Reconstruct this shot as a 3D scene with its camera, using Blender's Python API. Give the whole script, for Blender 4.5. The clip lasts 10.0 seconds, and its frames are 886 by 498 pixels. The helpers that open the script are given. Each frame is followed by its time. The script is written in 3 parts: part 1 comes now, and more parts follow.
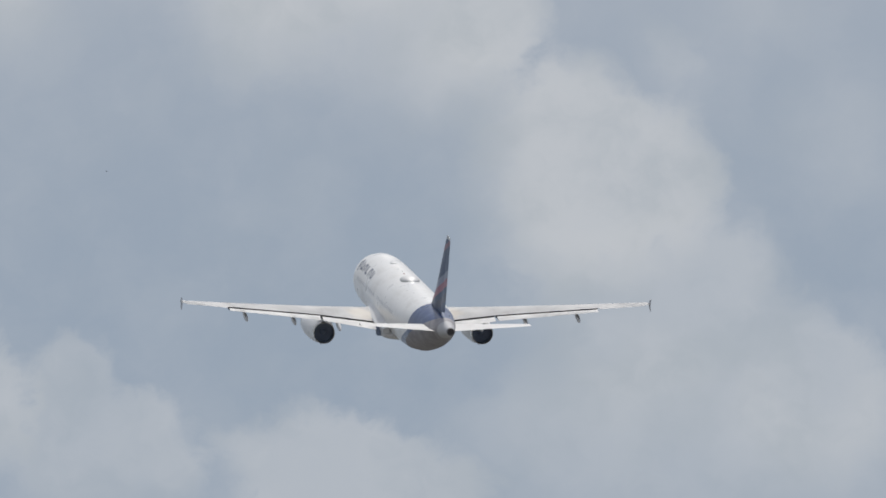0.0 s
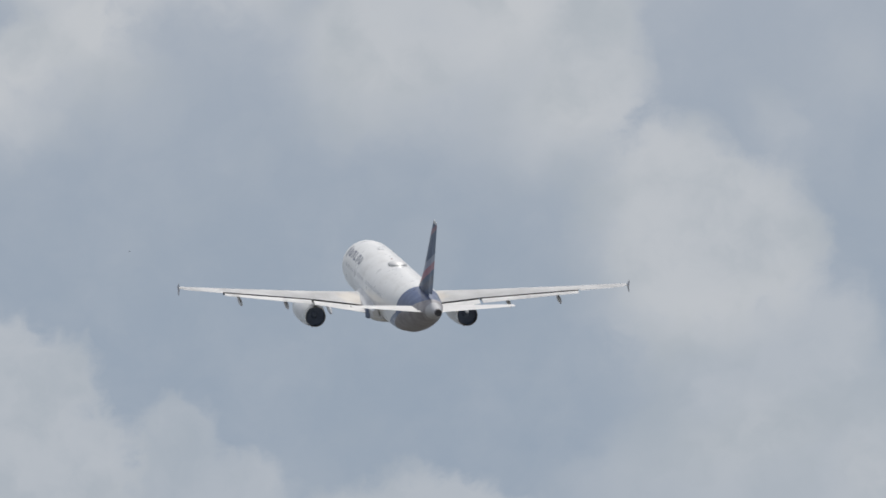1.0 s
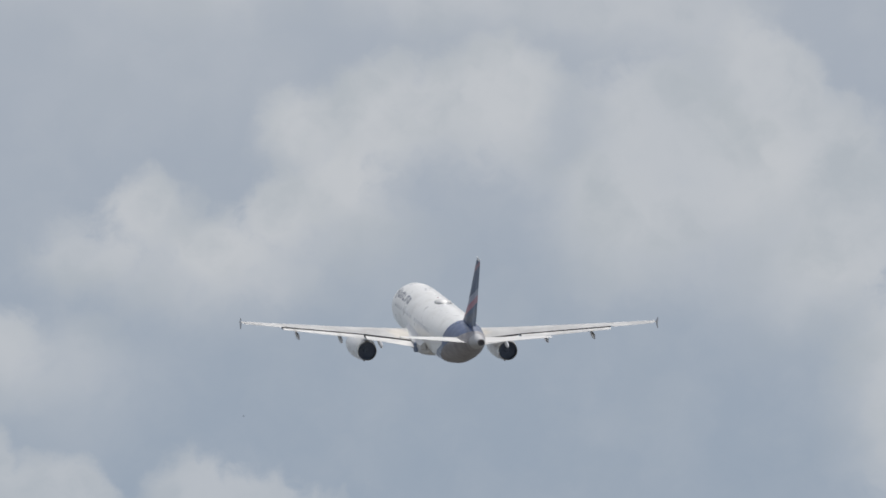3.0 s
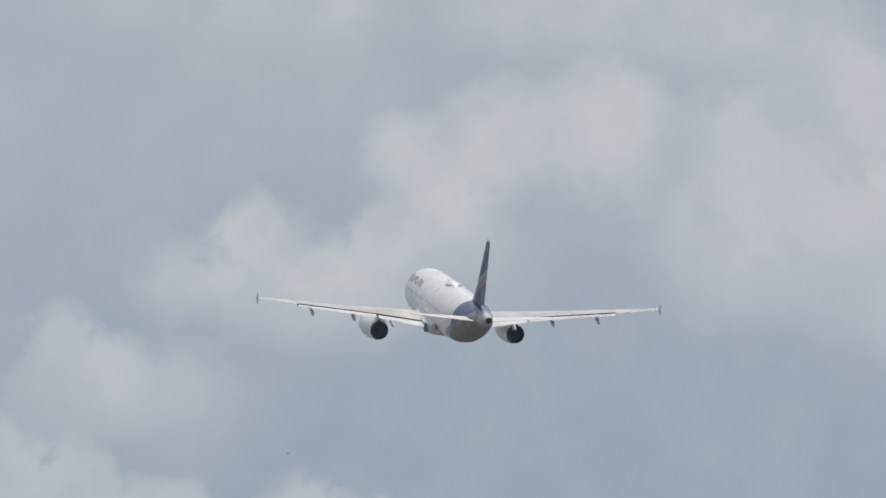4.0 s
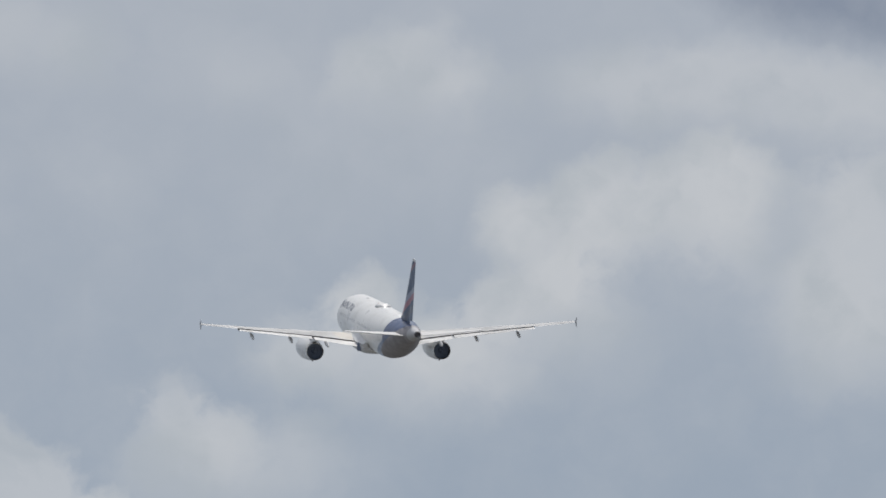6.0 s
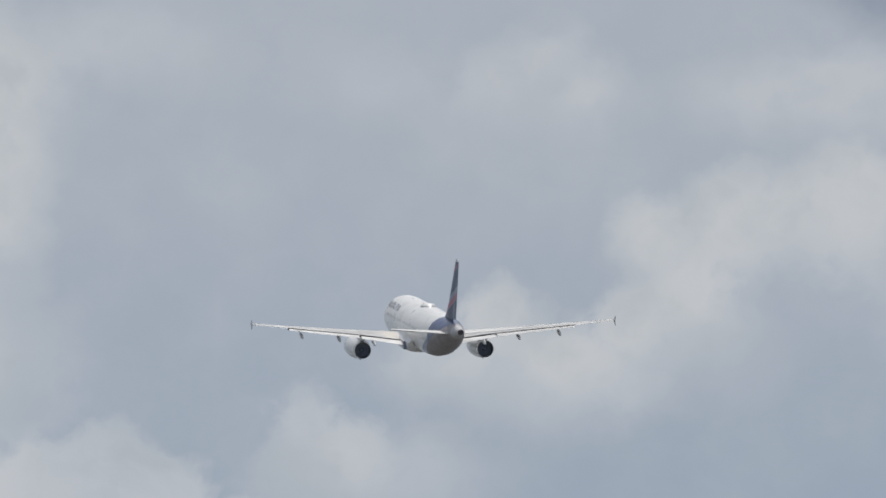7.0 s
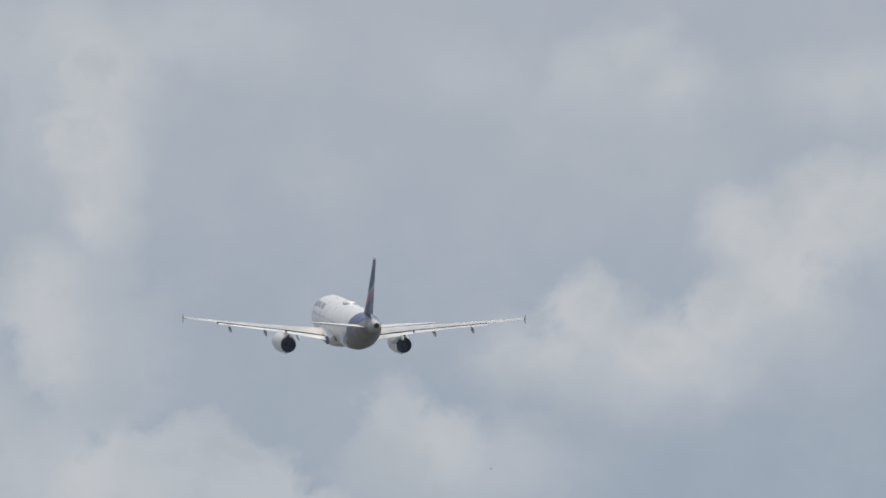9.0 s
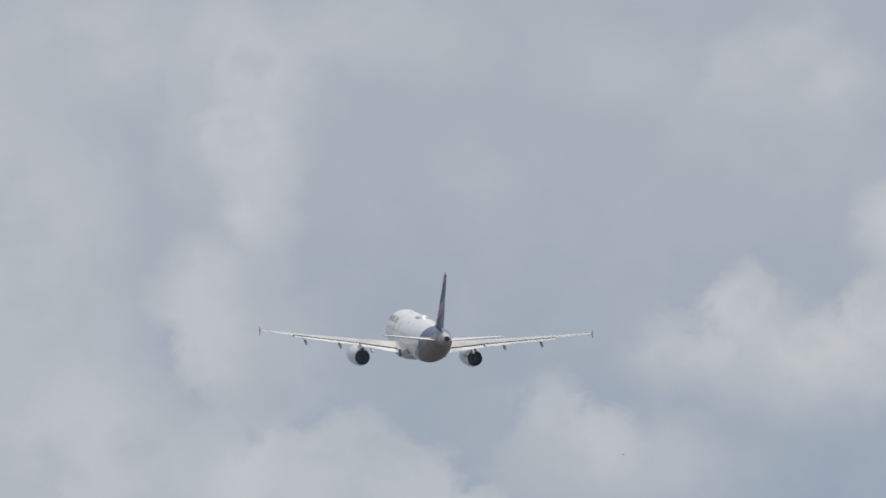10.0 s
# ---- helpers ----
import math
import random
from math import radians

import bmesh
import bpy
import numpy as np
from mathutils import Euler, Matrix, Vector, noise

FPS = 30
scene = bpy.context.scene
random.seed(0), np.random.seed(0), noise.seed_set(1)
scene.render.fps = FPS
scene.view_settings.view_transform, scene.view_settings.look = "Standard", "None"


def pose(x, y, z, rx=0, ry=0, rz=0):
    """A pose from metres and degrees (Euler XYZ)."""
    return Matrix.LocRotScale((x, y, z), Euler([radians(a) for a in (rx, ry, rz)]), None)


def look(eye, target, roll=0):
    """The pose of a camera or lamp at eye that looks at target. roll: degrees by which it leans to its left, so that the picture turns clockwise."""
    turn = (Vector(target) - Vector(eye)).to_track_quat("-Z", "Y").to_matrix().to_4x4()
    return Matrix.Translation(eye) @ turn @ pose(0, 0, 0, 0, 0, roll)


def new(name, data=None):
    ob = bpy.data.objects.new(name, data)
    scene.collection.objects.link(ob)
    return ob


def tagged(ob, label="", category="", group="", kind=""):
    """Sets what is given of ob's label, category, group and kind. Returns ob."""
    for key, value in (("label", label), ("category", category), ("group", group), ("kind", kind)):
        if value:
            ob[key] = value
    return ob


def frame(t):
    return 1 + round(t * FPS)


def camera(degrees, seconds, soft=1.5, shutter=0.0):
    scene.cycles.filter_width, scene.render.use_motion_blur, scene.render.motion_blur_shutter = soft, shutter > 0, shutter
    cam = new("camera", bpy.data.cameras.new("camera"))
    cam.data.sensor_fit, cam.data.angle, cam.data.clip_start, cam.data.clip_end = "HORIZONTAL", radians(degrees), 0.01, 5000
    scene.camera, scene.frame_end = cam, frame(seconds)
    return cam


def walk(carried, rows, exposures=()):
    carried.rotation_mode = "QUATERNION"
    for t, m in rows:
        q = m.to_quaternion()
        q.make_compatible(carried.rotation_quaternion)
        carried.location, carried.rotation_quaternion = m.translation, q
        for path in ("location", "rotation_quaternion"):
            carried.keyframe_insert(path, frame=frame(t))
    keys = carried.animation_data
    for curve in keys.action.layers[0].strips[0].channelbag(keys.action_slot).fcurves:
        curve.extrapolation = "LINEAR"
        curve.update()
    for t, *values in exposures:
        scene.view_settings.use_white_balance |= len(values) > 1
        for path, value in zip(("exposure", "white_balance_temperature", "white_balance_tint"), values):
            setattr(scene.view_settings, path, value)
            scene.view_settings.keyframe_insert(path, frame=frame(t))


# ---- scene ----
cam = camera(1.9277, 10.0, soft=1.65)
EYE = (0, 0, 1.7)
# a long lens followed by hand: upward tilt and turn to the left, in degrees
walk(cam, [
    (0.0, pose(*EYE, 99.0000, 0, 0.0000)),
    (0.5, pose(*EYE, 99.0665, 0, 0.0849)),
    (1.0, pose(*EYE, 99.1332, 0, 0.2286)),
    (1.5, pose(*EYE, 99.1849, 0, 0.3993)),
    (2.0, pose(*EYE, 99.2864, 0, 0.5521)),
    (2.5, pose(*EYE, 99.3902, 0, 0.6527)),
    (2.7, pose(*EYE, 99.4302, 0, 0.7027)),
    (3.8, pose(*EYE, 99.5122, 0, 1.0134)),
    (4.0, pose(*EYE, 99.5236, 0, 1.0301)),
    (4.5, pose(*EYE, 99.5595, 0, 0.9890)),
    (5.0, pose(*EYE, 99.5898, 0, 1.0382)),
    (5.5, pose(*EYE, 99.6516, 0, 1.1181)),
    (6.0, pose(*EYE, 99.6818, 0, 1.2767)),
    (6.2, pose(*EYE, 99.6811, 0, 1.3583)),
    (7.3, pose(*EYE, 99.7096, 0, 1.6016)),
    (7.5, pose(*EYE, 99.6982, 0, 1.6118)),
    (8.0, pose(*EYE, 99.6852, 0, 1.5990)),
    (8.5, pose(*EYE, 99.6619, 0, 1.6798)),
    (9.0, pose(*EYE, 99.6846, 0, 1.7662)),
    (9.5, pose(*EYE, 99.6783, 0, 1.9809)),
    (10.0, pose(*EYE, 99.6796, 0, 2.1122)),
])

# ---- world, sun ----
SUN_HEIGHT, SUN_FROM = 63, 8        # degrees above the horizon; compass bearing from +y, clockwise
world = bpy.data.worlds.new("world")
scene.world = world
world.use_nodes = True
sky = world.node_tree.nodes.new("ShaderNodeTexSky")
sky.sky_type, sky.sun_disc = "NISHITA", False
sky.sun_elevation, sky.sun_rotation = radians(SUN_HEIGHT), radians(SUN_FROM)
sky.dust_density = 2.5
backing = world.node_tree.nodes["Background"]
backing.inputs["Strength"].default_value = 0.13
# half of the open sky is veiled by white cloud
veil = world.node_tree.nodes.new("ShaderNodeMix")
veil.data_type = "RGBA"
veil.inputs["Factor"].default_value = 0.5
veil.inputs["B"].default_value = (3.9, 4.0, 4.1, 1)
world.node_tree.links.new(sky.outputs[0], veil.inputs["A"])
world.node_tree.links.new(veil.outputs["Result"], backing.inputs["Color"])
sun = new("sun", bpy.data.lights.new("sun", "SUN"))
sun.data.energy, sun.data.angle, sun.data.color = 2.6, radians(0.6), (1, 0.965, 0.912)
a, b = radians(SUN_FROM), radians(SUN_HEIGHT)
sun.matrix_basis = look((math.sin(a) * math.cos(b) * 300, math.cos(a) * math.cos(b) * 300, math.sin(b) * 300), (0, 0, 0))
scene.view_settings.exposure = 0.0


# ---- materials ----
def material(name, rough=0.5, metal=0.0, coat=0.0):
    """A node material: returns it, its tree and its shader."""
    m = bpy.data.materials.new(name)
    m.use_nodes = True
    shader = m.node_tree.nodes["Principled BSDF"]
    shader.inputs["Roughness"].default_value = rough
    shader.inputs["Metallic"].default_value = metal
    shader.inputs["Coat Weight"].default_value = coat
    return m, m.node_tree, shader


def link(tree, a, b):
    tree.links.new(a, b)


def math_node(tree, operation, a, b=None, c=None, clamp=False):
    n = tree.nodes.new("ShaderNodeMath")
    n.operation, n.use_clamp = operation, clamp
    for i, value in enumerate((a, b, c)):
        if value is None:
            continue
        if isinstance(value, (int, float)):
            n.inputs[i].default_value = value
        else:
            tree.links.new(value, n.inputs[i])
    return n.outputs[0]


def mix(tree, factor, a, b, blend="MIX"):
    n = tree.nodes.new("ShaderNodeMix")
    n.data_type, n.blend_type = "RGBA", blend
    for socket, value in ((n.inputs["Factor"], factor), (n.inputs["A"], a), (n.inputs["B"], b)):
        if isinstance(value, (int, float)):
            socket.default_value = value
        elif isinstance(value, tuple):
            socket.default_value = (*value, 1)
        else:
            tree.links.new(value, socket)
    return n.outputs["Result"]


def noise_node(tree, vector, scale, detail=4.0, rough=0.55, lacunarity=2.0):
    n = tree.nodes.new("ShaderNodeTexNoise")
    n.inputs["Scale"].default_value, n.inputs["Detail"].default_value = scale, detail
    n.inputs["Roughness"].default_value, n.inputs["Lacunarity"].default_value = rough, lacunarity
    if vector is not None:
        tree.links.new(vector, n.inputs["Vector"])
    return n


def ramp(tree, value, low, high, start=0.0, end=1.0, smooth=True):
    n = tree.nodes.new("ShaderNodeMapRange")
    n.interpolation_type = "SMOOTHSTEP" if smooth else "LINEAR"
    tree.links.new(value, n.inputs["Value"])
    for key, v in (("From Min", low), ("From Max", high), ("To Min", start), ("To Max", end)):
        n.inputs[key].default_value = v
    return n.outputs["Result"]


def painted(name, base, dirt, rough, amount=0.5, coat=0.2, metal=0.0):
    """Aircraft paint: grime in streaks along the airflow, fine mottling, faint orange peel."""
    m, tree, shader = material(name, rough, metal, coat)
    where = tree.nodes.new("ShaderNodeTexCoord").outputs["Object"]
    stretch = tree.nodes.new("ShaderNodeMapping")
    stretch.inputs["Scale"].default_value = (1.4, 0.16, 1.4)
    link(tree, where, stretch.inputs["Vector"])
    streak = noise_node(tree, stretch.outputs[0], 1.1, 5, 0.6)
    patch = noise_node(tree, where, 0.55, 4, 0.6)
    grain = noise_node(tree, where, 9.0, 3, 0.6)
    both = math_node(tree, "MULTIPLY", streak.outputs["Fac"], patch.outputs["Fac"])
    wear = ramp(tree, both, 0.22, 0.42, 0.0, amount)
    colour = mix(tree, wear, base, dirt)
    colour = mix(tree, ramp(tree, grain.outputs["Fac"], 0.35, 0.65, 0.0, 0.12), colour, dirt)
    link(tree, colour, shader.inputs["Base Color"])
    link(tree, ramp(tree, patch.outputs["Fac"], 0.3, 0.7, rough - 0.08, rough + 0.14), shader.inputs["Roughness"])
    bump = tree.nodes.new("ShaderNodeBump")
    bump.inputs["Strength"].default_value, bump.inputs["Distance"].default_value = 0.15, 0.01
    link(tree, grain.outputs["Fac"], bump.inputs["Height"])
    link(tree, bump.outputs[0], shader.inputs["Normal"])
    return m


INDIGO, CORAL, PALE, SLATE = (0.022, 0.056, 0.17), (0.3, 0.115, 0.16), (0.22, 0.25, 0.34), (0.06, 0.075, 0.12)


def fuselage_paint():
    """White body whose tail end is indigo above a slanting line, then grey with shade painted in, up to the tail
    cone.
    """
    m = painted("fuselage_paint", (0.83, 0.825, 0.81), (0.5, 0.49, 0.46), 0.34, 0.35, 0.35)
    tree = m.node_tree
    shader = tree.nodes["Principled BSDF"]
    white = shader.inputs["Base Color"].links[0].from_socket
    where = tree.nodes.new("ShaderNodeTexCoord").outputs["Object"]
    axis = tree.nodes.new("ShaderNodeSeparateXYZ")
    link(tree, where, axis.inputs[0])
    x, y, z = axis.outputs
    # metres behind the middle; the indigo starts at a ring and its rear edge rises towards the fin
    back = math_node(tree, "MULTIPLY", y, -1.0)
    under = math_node(tree, "MULTIPLY", math_node(tree, "MAXIMUM", math_node(tree, "MULTIPLY", z, -1.0), 0.0), 2.6)
    front = math_node(tree, "GREATER_THAN", math_node(tree, "ADD", math_node(tree, "ADD", back, under), math_node(tree, "MULTIPLY", z, -0.4)), 9.3)
    rear = math_node(tree, "LESS_THAN", math_node(tree, "ADD", back, math_node(tree, "MULTIPLY", z, -2.9)), math_node(tree, "MULTIPLY_ADD", under, 0.14, 10.1))
    band = math_node(tree, "MULTIPLY", front, rear)
    light_line = math_node(tree, "COMPARE", math_node(tree, "ADD", back, math_node(tree, "MULTIPLY", z, -1.3)), 10.9, 0.22)
    blue = mix(tree, light_line, INDIGO, (0.045, 0.08, 0.2))
    cone = math_node(tree, "GREATER_THAN", math_node(tree, "ADD", back, math_node(tree, "MULTIPLY", z, -0.15)), 16.2)
    behind = math_node(tree, "MULTIPLY", front, math_node(tree, "SUBTRACT", 1.0, rear))
    # blotchy grey paints in the shade of the tail's underside and rear
    blotchy = noise_node(tree, where, 1.6, 5, 0.65)
    grey = mix(tree, ramp(tree, blotchy.outputs["Fac"], 0.35, 0.7), (0.39, 0.375, 0.39), (0.29, 0.277, 0.29))
    body = mix(tree, behind, mix(tree, band, white, blue), grey)
    body = mix(tree, cone, body, (0.5, 0.5, 0.51))
    link(tree, body, shader.inputs["Base Color"])
    # the grey shade-toned tail end is dull, the painted body glossy
    gloss = shader.inputs["Roughness"].links[0].from_socket
    link(tree, math_node(tree, "MULTIPLY_ADD", behind, 0.3, gloss), shader.inputs["Roughness"])
    link(tree, math_node(tree, "MULTIPLY_ADD", behind, -0.35, 0.35), shader.inputs["Coat Weight"])
    link(tree, math_node(tree, "MULTIPLY_ADD", behind, -0.35, 0.5), shader.inputs["Specular IOR Level"])
    return m


def fin_paint():
    """Indigo fin with slanting coral and pale bands."""
    m = painted("fin_paint", (0.034, 0.07, 0.145), (0.055, 0.08, 0.13), 0.45, 0.4, 0.1)
    tree = m.node_tree
    shader = tree.nodes["Principled BSDF"]
    base = shader.inputs["Base Color"].links[0].from_socket
    axis = tree.nodes.new("ShaderNodeSeparateXYZ")
    link(tree, tree.nodes.new("ShaderNodeTexCoord").outputs["Object"], axis.inputs[0])
    x, y, z = axis.outputs
    slope = math_node(tree, "ADD", z, math_node(tree, "MULTIPLY", y, 0.35))
    for middle, half, colour in ((-2.15, 0.3, SLATE), (-1.15, 0.27, CORAL), (-0.62, 0.26, PALE), (1.5, 0.2, (0.2, 0.1, 0.14)), (2.35, 0.16, (0.55, 0.57, 0.6))):
        base = mix(tree, math_node(tree, "COMPARE", slope, middle, half), base, colour)
    base = mix(tree, math_node(tree, "GREATER_THAN", z, 2.72), base, (0.6, 0.61, 0.62))
    link(tree, base, shader.inputs["Base Color"])
    return m


def stain_wing(m):
    """Tan hydraulic-fluid stains on the skin near the root, broken up by noise."""
    tree = m.node_tree
    shader = tree.nodes["Principled BSDF"]
    base = shader.inputs["Base Color"].links[0].from_socket
    where = tree.nodes.new("ShaderNodeTexCoord").outputs["Object"]
    axis = tree.nodes.new("ShaderNodeSeparateXYZ")
    link(tree, where, axis.inputs[0])
    across = math_node(tree, "MULTIPLY", math_node(tree, "SUBTRACT", math_node(tree, "ABSOLUTE", axis.outputs[0]), 3.1), 0.75)
    along = math_node(tree, "MULTIPLY", math_node(tree, "SUBTRACT", axis.outputs[1], 3.0), 0.5)
    reach = math_node(tree, "SQRT", math_node(tree, "ADD", math_node(tree, "MULTIPLY", across, across), math_node(tree, "MULTIPLY", along, along)))
    broken = noise_node(tree, where, 1.3, 5, 0.6)
    edge = math_node(tree, "MULTIPLY_ADD", broken.outputs["Fac"], 1.2, math_node(tree, "SUBTRACT", reach, 0.6))
    base = mix(tree, ramp(tree, edge, 0.4, 1.1, 0.55, 0.0), base, (0.56, 0.5, 0.41))
    link(tree, base, shader.inputs["Base Color"])


white_paint = fuselage_paint()
wing_paint = painted("wing_paint", (0.42, 0.424, 0.43), (0.335, 0.33, 0.318), 0.62, 0.5, 0.0)
stain_wing(wing_paint)
tail_paint = painted("tail_paint", (0.58, 0.58, 0.58), (0.48, 0.47, 0.45), 0.5, 0.4, 0.1)
flap_paint = painted("flap_paint", (0.56, 0.56, 0.56), (0.38, 0.36, 0.33), 0.58, 0.5, 0.0)
belly_paint = painted("belly_paint", (0.7, 0.7, 0.7), (0.52, 0.515, 0.5), 0.36, 0.4, 0.25)
nacelle_paint = painted("nacelle_paint", (0.74, 0.75, 0.76), (0.4, 0.4, 0.4), 0.34, 0.4, 0.3)
rudder_paint = fin_paint()
indigo_paint = painted("indigo_paint", INDIGO, (0.05, 0.06, 0.12), 0.35, 0.3, 0.3)
fence_paint = painted("fence_paint", (0.4, 0.42, 0.46), (0.25, 0.25, 0.25), 0.4, 0.3, 0.2)
coral_paint = painted("coral_paint", CORAL, (0.3, 0.06, 0.06), 0.35, 0.3, 0.3)
bare_metal = painted("bare_metal", (0.55, 0.54, 0.52), (0.25, 0.23, 0.2), 0.32, 0.6, 0.0, 1.0)
# slate blue: airlight in front of the dark ducts is mixed into the colour
haze_slate = painted("haze_slate", (0.22, 0.27, 0.38), (0.16, 0.19, 0.26), 0.7, 0.6, 0.0)
tail_soot = painted("tail_soot", (0.16, 0.155, 0.165), (0.09, 0.085, 0.08), 0.7, 0.6, 0.0)
slot_dark = painted("slot_dark", (0.05, 0.05, 0.05), (0.1, 0.09, 0.08), 0.75, 0.5, 0.0)
glass_dark = painted("glass_dark", (0.55, 0.56, 0.58), (0.6, 0.6, 0.6), 0.2, 0.2, 0.0)
fairing_paint = painted("fairing_paint", (0.66, 0.66, 0.67), (0.55, 0.54, 0.52), 0.4, 0.4, 0.2)
name_paint = painted("name_paint", (0.13, 0.145, 0.2), (0.26, 0.27, 0.31), 0.4, 0.5, 0.2)
feather = painted("feather", (0.03, 0.028, 0.026), (0.06, 0.055, 0.05), 0.8, 0.6, 0.0)


def ground_material():
    m, tree, shader = material("dry_grassland", 0.9)
    where = tree.nodes.new("ShaderNodeTexCoord").outputs["Object"]
    broad = noise_node(tree, where, 0.004, 6, 0.6)
    fine = noise_node(tree, where, 0.9, 6, 0.7)
    colour = mix(tree, ramp(tree, broad.outputs["Fac"], 0.35, 0.65), (0.115, 0.113, 0.104), (0.17, 0.162, 0.148))
    colour = mix(tree, ramp(tree, fine.outputs["Fac"], 0.3, 0.7, 0, 0.6), colour, (0.09, 0.092, 0.078))
    link(tree, colour, shader.inputs["Base Color"])
    return m


# Clouds of the far sky. Sheet units: 1 = 0.123 degrees, u to the right, v downwards from the first line of sight's upper left.
BANKS = []


def bank(thick, rim, soft, facing, *lobes):
    """A bank of billows: opacity, width of its sunny rim and of its far side, way the rim faces
    (degrees clockwise from upwards), then lobes (u, v, radius) or (u, v, half width, half height)."""
    BANKS.append((thick, rim, soft, facing, [(*lobe[:3], lobe[-1]) for lobe in lobes]))


SKY_HIGH, SKY_LOW, SKY_DEEP = (0.378, 0.42, 0.486), (0.297, 0.36, 0.446), (0.22, 0.262, 0.342)
CLOUD_GREY, CLOUD_WHITE = (0.445, 0.48, 0.515), (0.545, 0.565, 0.592)
# great bank beyond the starboard wing, falling away to the lower right
bank(0.78, 0.55, 1.5, 45, (10.0, 2.45, 1.55), (11.3, 3.2, 1.6), (10.05, 3.55, 1.75))
bank(0.5, 0.6, 1.9, 45, (12.3, 5.3, 1.75), (10.9, 6.0, 2.1), (14.0, 7.1, 1.9))
bank(0.36, 0.9, 2.0, 20, (12.4, 8.2, 2.6), (9.8, 8.0, 1.7), (16.2, 8.4, 2.2))
bank(0.3, 0.5, 1.0, 50, (11.7, 0.9, 0.55), (12.0, 1.3, 0.5))
bank(0.2, 1.2, 1.4, 0, (14.9, 2.6, 1.3, 1.5), (13.4, 0.2, 1.3, 0.7))
# its upper storey
bank(0.76, 0.5, 1.6, 60, (8.15, -0.7, 1.6), (7.0, -2.1, 1.5), (8.3, 0.7, 1.4))
bank(0.66, 0.5, 1.5, 20, (5.3, -1.4, 1.5), (6.5, -0.8, 1.5), (4.8, 0.0, 1.5))
bank(0.85, 0.45, 1.15, -15, (-1.0, -1.35, 0.95), (0.35, -1.7, 1.15), (2.5, -2.05, 1.25), (1.4, -1.9, 1.1))
bank(0.34, 0.9, 1.6, 0, (5.9, 0.4, 2.3, 1.2), (7.6, 1.2, 1.7, 1.3))
bank(0.34, 1.2, 1.4, 0, (4.2, 0.3, 1.1, 1.3))
bank(0.26, 1.0, 1.4, 0, (3.7, -1.1, 2.0, 1.2))
# port arm
bank(0.84, 0.4, 1.3, -10, (-3.7, 0.15, 0.95), (-2.5, 0.75, 0.95), (-1.4, 0.2, 0.95), (-0.3, -0.3, 0.95))
bank(0.62, 0.45, 1.1, -20, (-5.2, 0.8, 0.75), (-4.5, 1.0, 0.7))
bank(0.4, 1.0, 1.2, 0, (-2.6, 1.0, 2.6, 0.9), (0.2, 0.3, 1.5, 1.1))
bank(0.6, 0.45, 0.9, -20, (-7.15, 1.9, 0.8), (-6.5, 2.2, 0.7))
bank(0.32, 0.8, 1.0, 0, (-6.3, 2.8, 1.5, 0.7), (-5.0, 2.3, 0.9, 0.7))
# low cumulus
bank(0.55, 0.4, 1.4, 10, (4.45, 8.15, 0.75), (5.6, 8.25, 1.2), (6.6, 8.4, 1.1), (7.6, 8.9, 1.15), (6.0, 10.0, 2.2))
bank(0.44, 0.35, 1.4, 10, (1.3, 6.8, 0.88), (2.55, 7.65, 0.85), (1.5, 8.2, 1.5), (3.0, 8.55, 0.8))
bank(0.62, 0.35, 1.3, 20, (-3.0, 5.2, 1.0), (-1.95, 5.55, 1.05), (-1.1, 6.0, 1.2), (-0.6, 7.3, 1.4), (-2.4, 7.4, 1.8))
bank(0.66, 0.35, 1.3, 20, (-5.3, 5.3, 1.2), (-7.0, 5.0, 1.4), (-8.5, 4.55, 1.45), (-6.4, 6.8, 2.0))
bank(0.66, 0.4, 1.5, 10, (-10.7, 3.2, 1.6), (-11.9, 3.25, 1.35), (-9.9, 3.5, 1.4), (-10.4, 5.0, 2.0))
bank(0.36, 0.65, 1.3, 10, (-7.0, 2.6, 1.05), (-6.5, 2.55, 1.0), (-7.7, 2.9, 0.8))
bank(0.26, 1.0, 1.4, 0, (-5.6, 2.9, 2.6, 1.1))
# far port bank with its towers
bank(0.8, 0.35, 1.0, -75, (-12.45, -2.9, 0.98), (-12.4, -1.9, 0.75), (-12.3, -4.2, 0.95))
bank(0.7, 0.35, 1.1, -75, (-13.35, -0.4, 1.0), (-13.0, 0.7, 1.0))
bank(0.5, 1.0, 1.6, 0, (-13.0, -4.9, 1.7, 0.9), (-15.4, -4.6, 2.0, 1.4))
bank(0.5, 1.4, 1.8, 0, (-16.3, -0.3, 2.2, 3.6), (-18.0, 0.0, 2.6, 5.5))
bank(0.68, 1.2, 1.8, 0, (-15.2, 3.0, 2.8, 2.1), (-12.9, 3.5, 1.5, 1.6))
bank(0.28, 0.6, 0.9, 90, (-12.9, -2.2, 3.8, 1.35), (-12.4, 1.0, 1.7, 1.3))
bank(0.5, 1.0, 1.2, 0, (-10.8, -5.1, 1.4, 0.8), (-9.2, -4.7, 1.2, 0.7))
bank(0.66, 0.6, 1.2, -20, (-3.3, -4.4, 1.3, 0.8), (-2.1, -4.1, 0.9, 0.6))
bank(0.16, 1.6, 1.8, 0, (-3.5, -2.9, 3.2, 1.6))
bank(0.24, 1.2, 1.4, 0, (-8.6, -2.2, 0.8, 0.6), (-6.2, -4.2, 1.8, 0.8))
bank(0.58, 1.0, 1.3, 0, (2.2, -4.0, 3.4, 0.9), (5.2, -3.6, 2.4, 0.9))


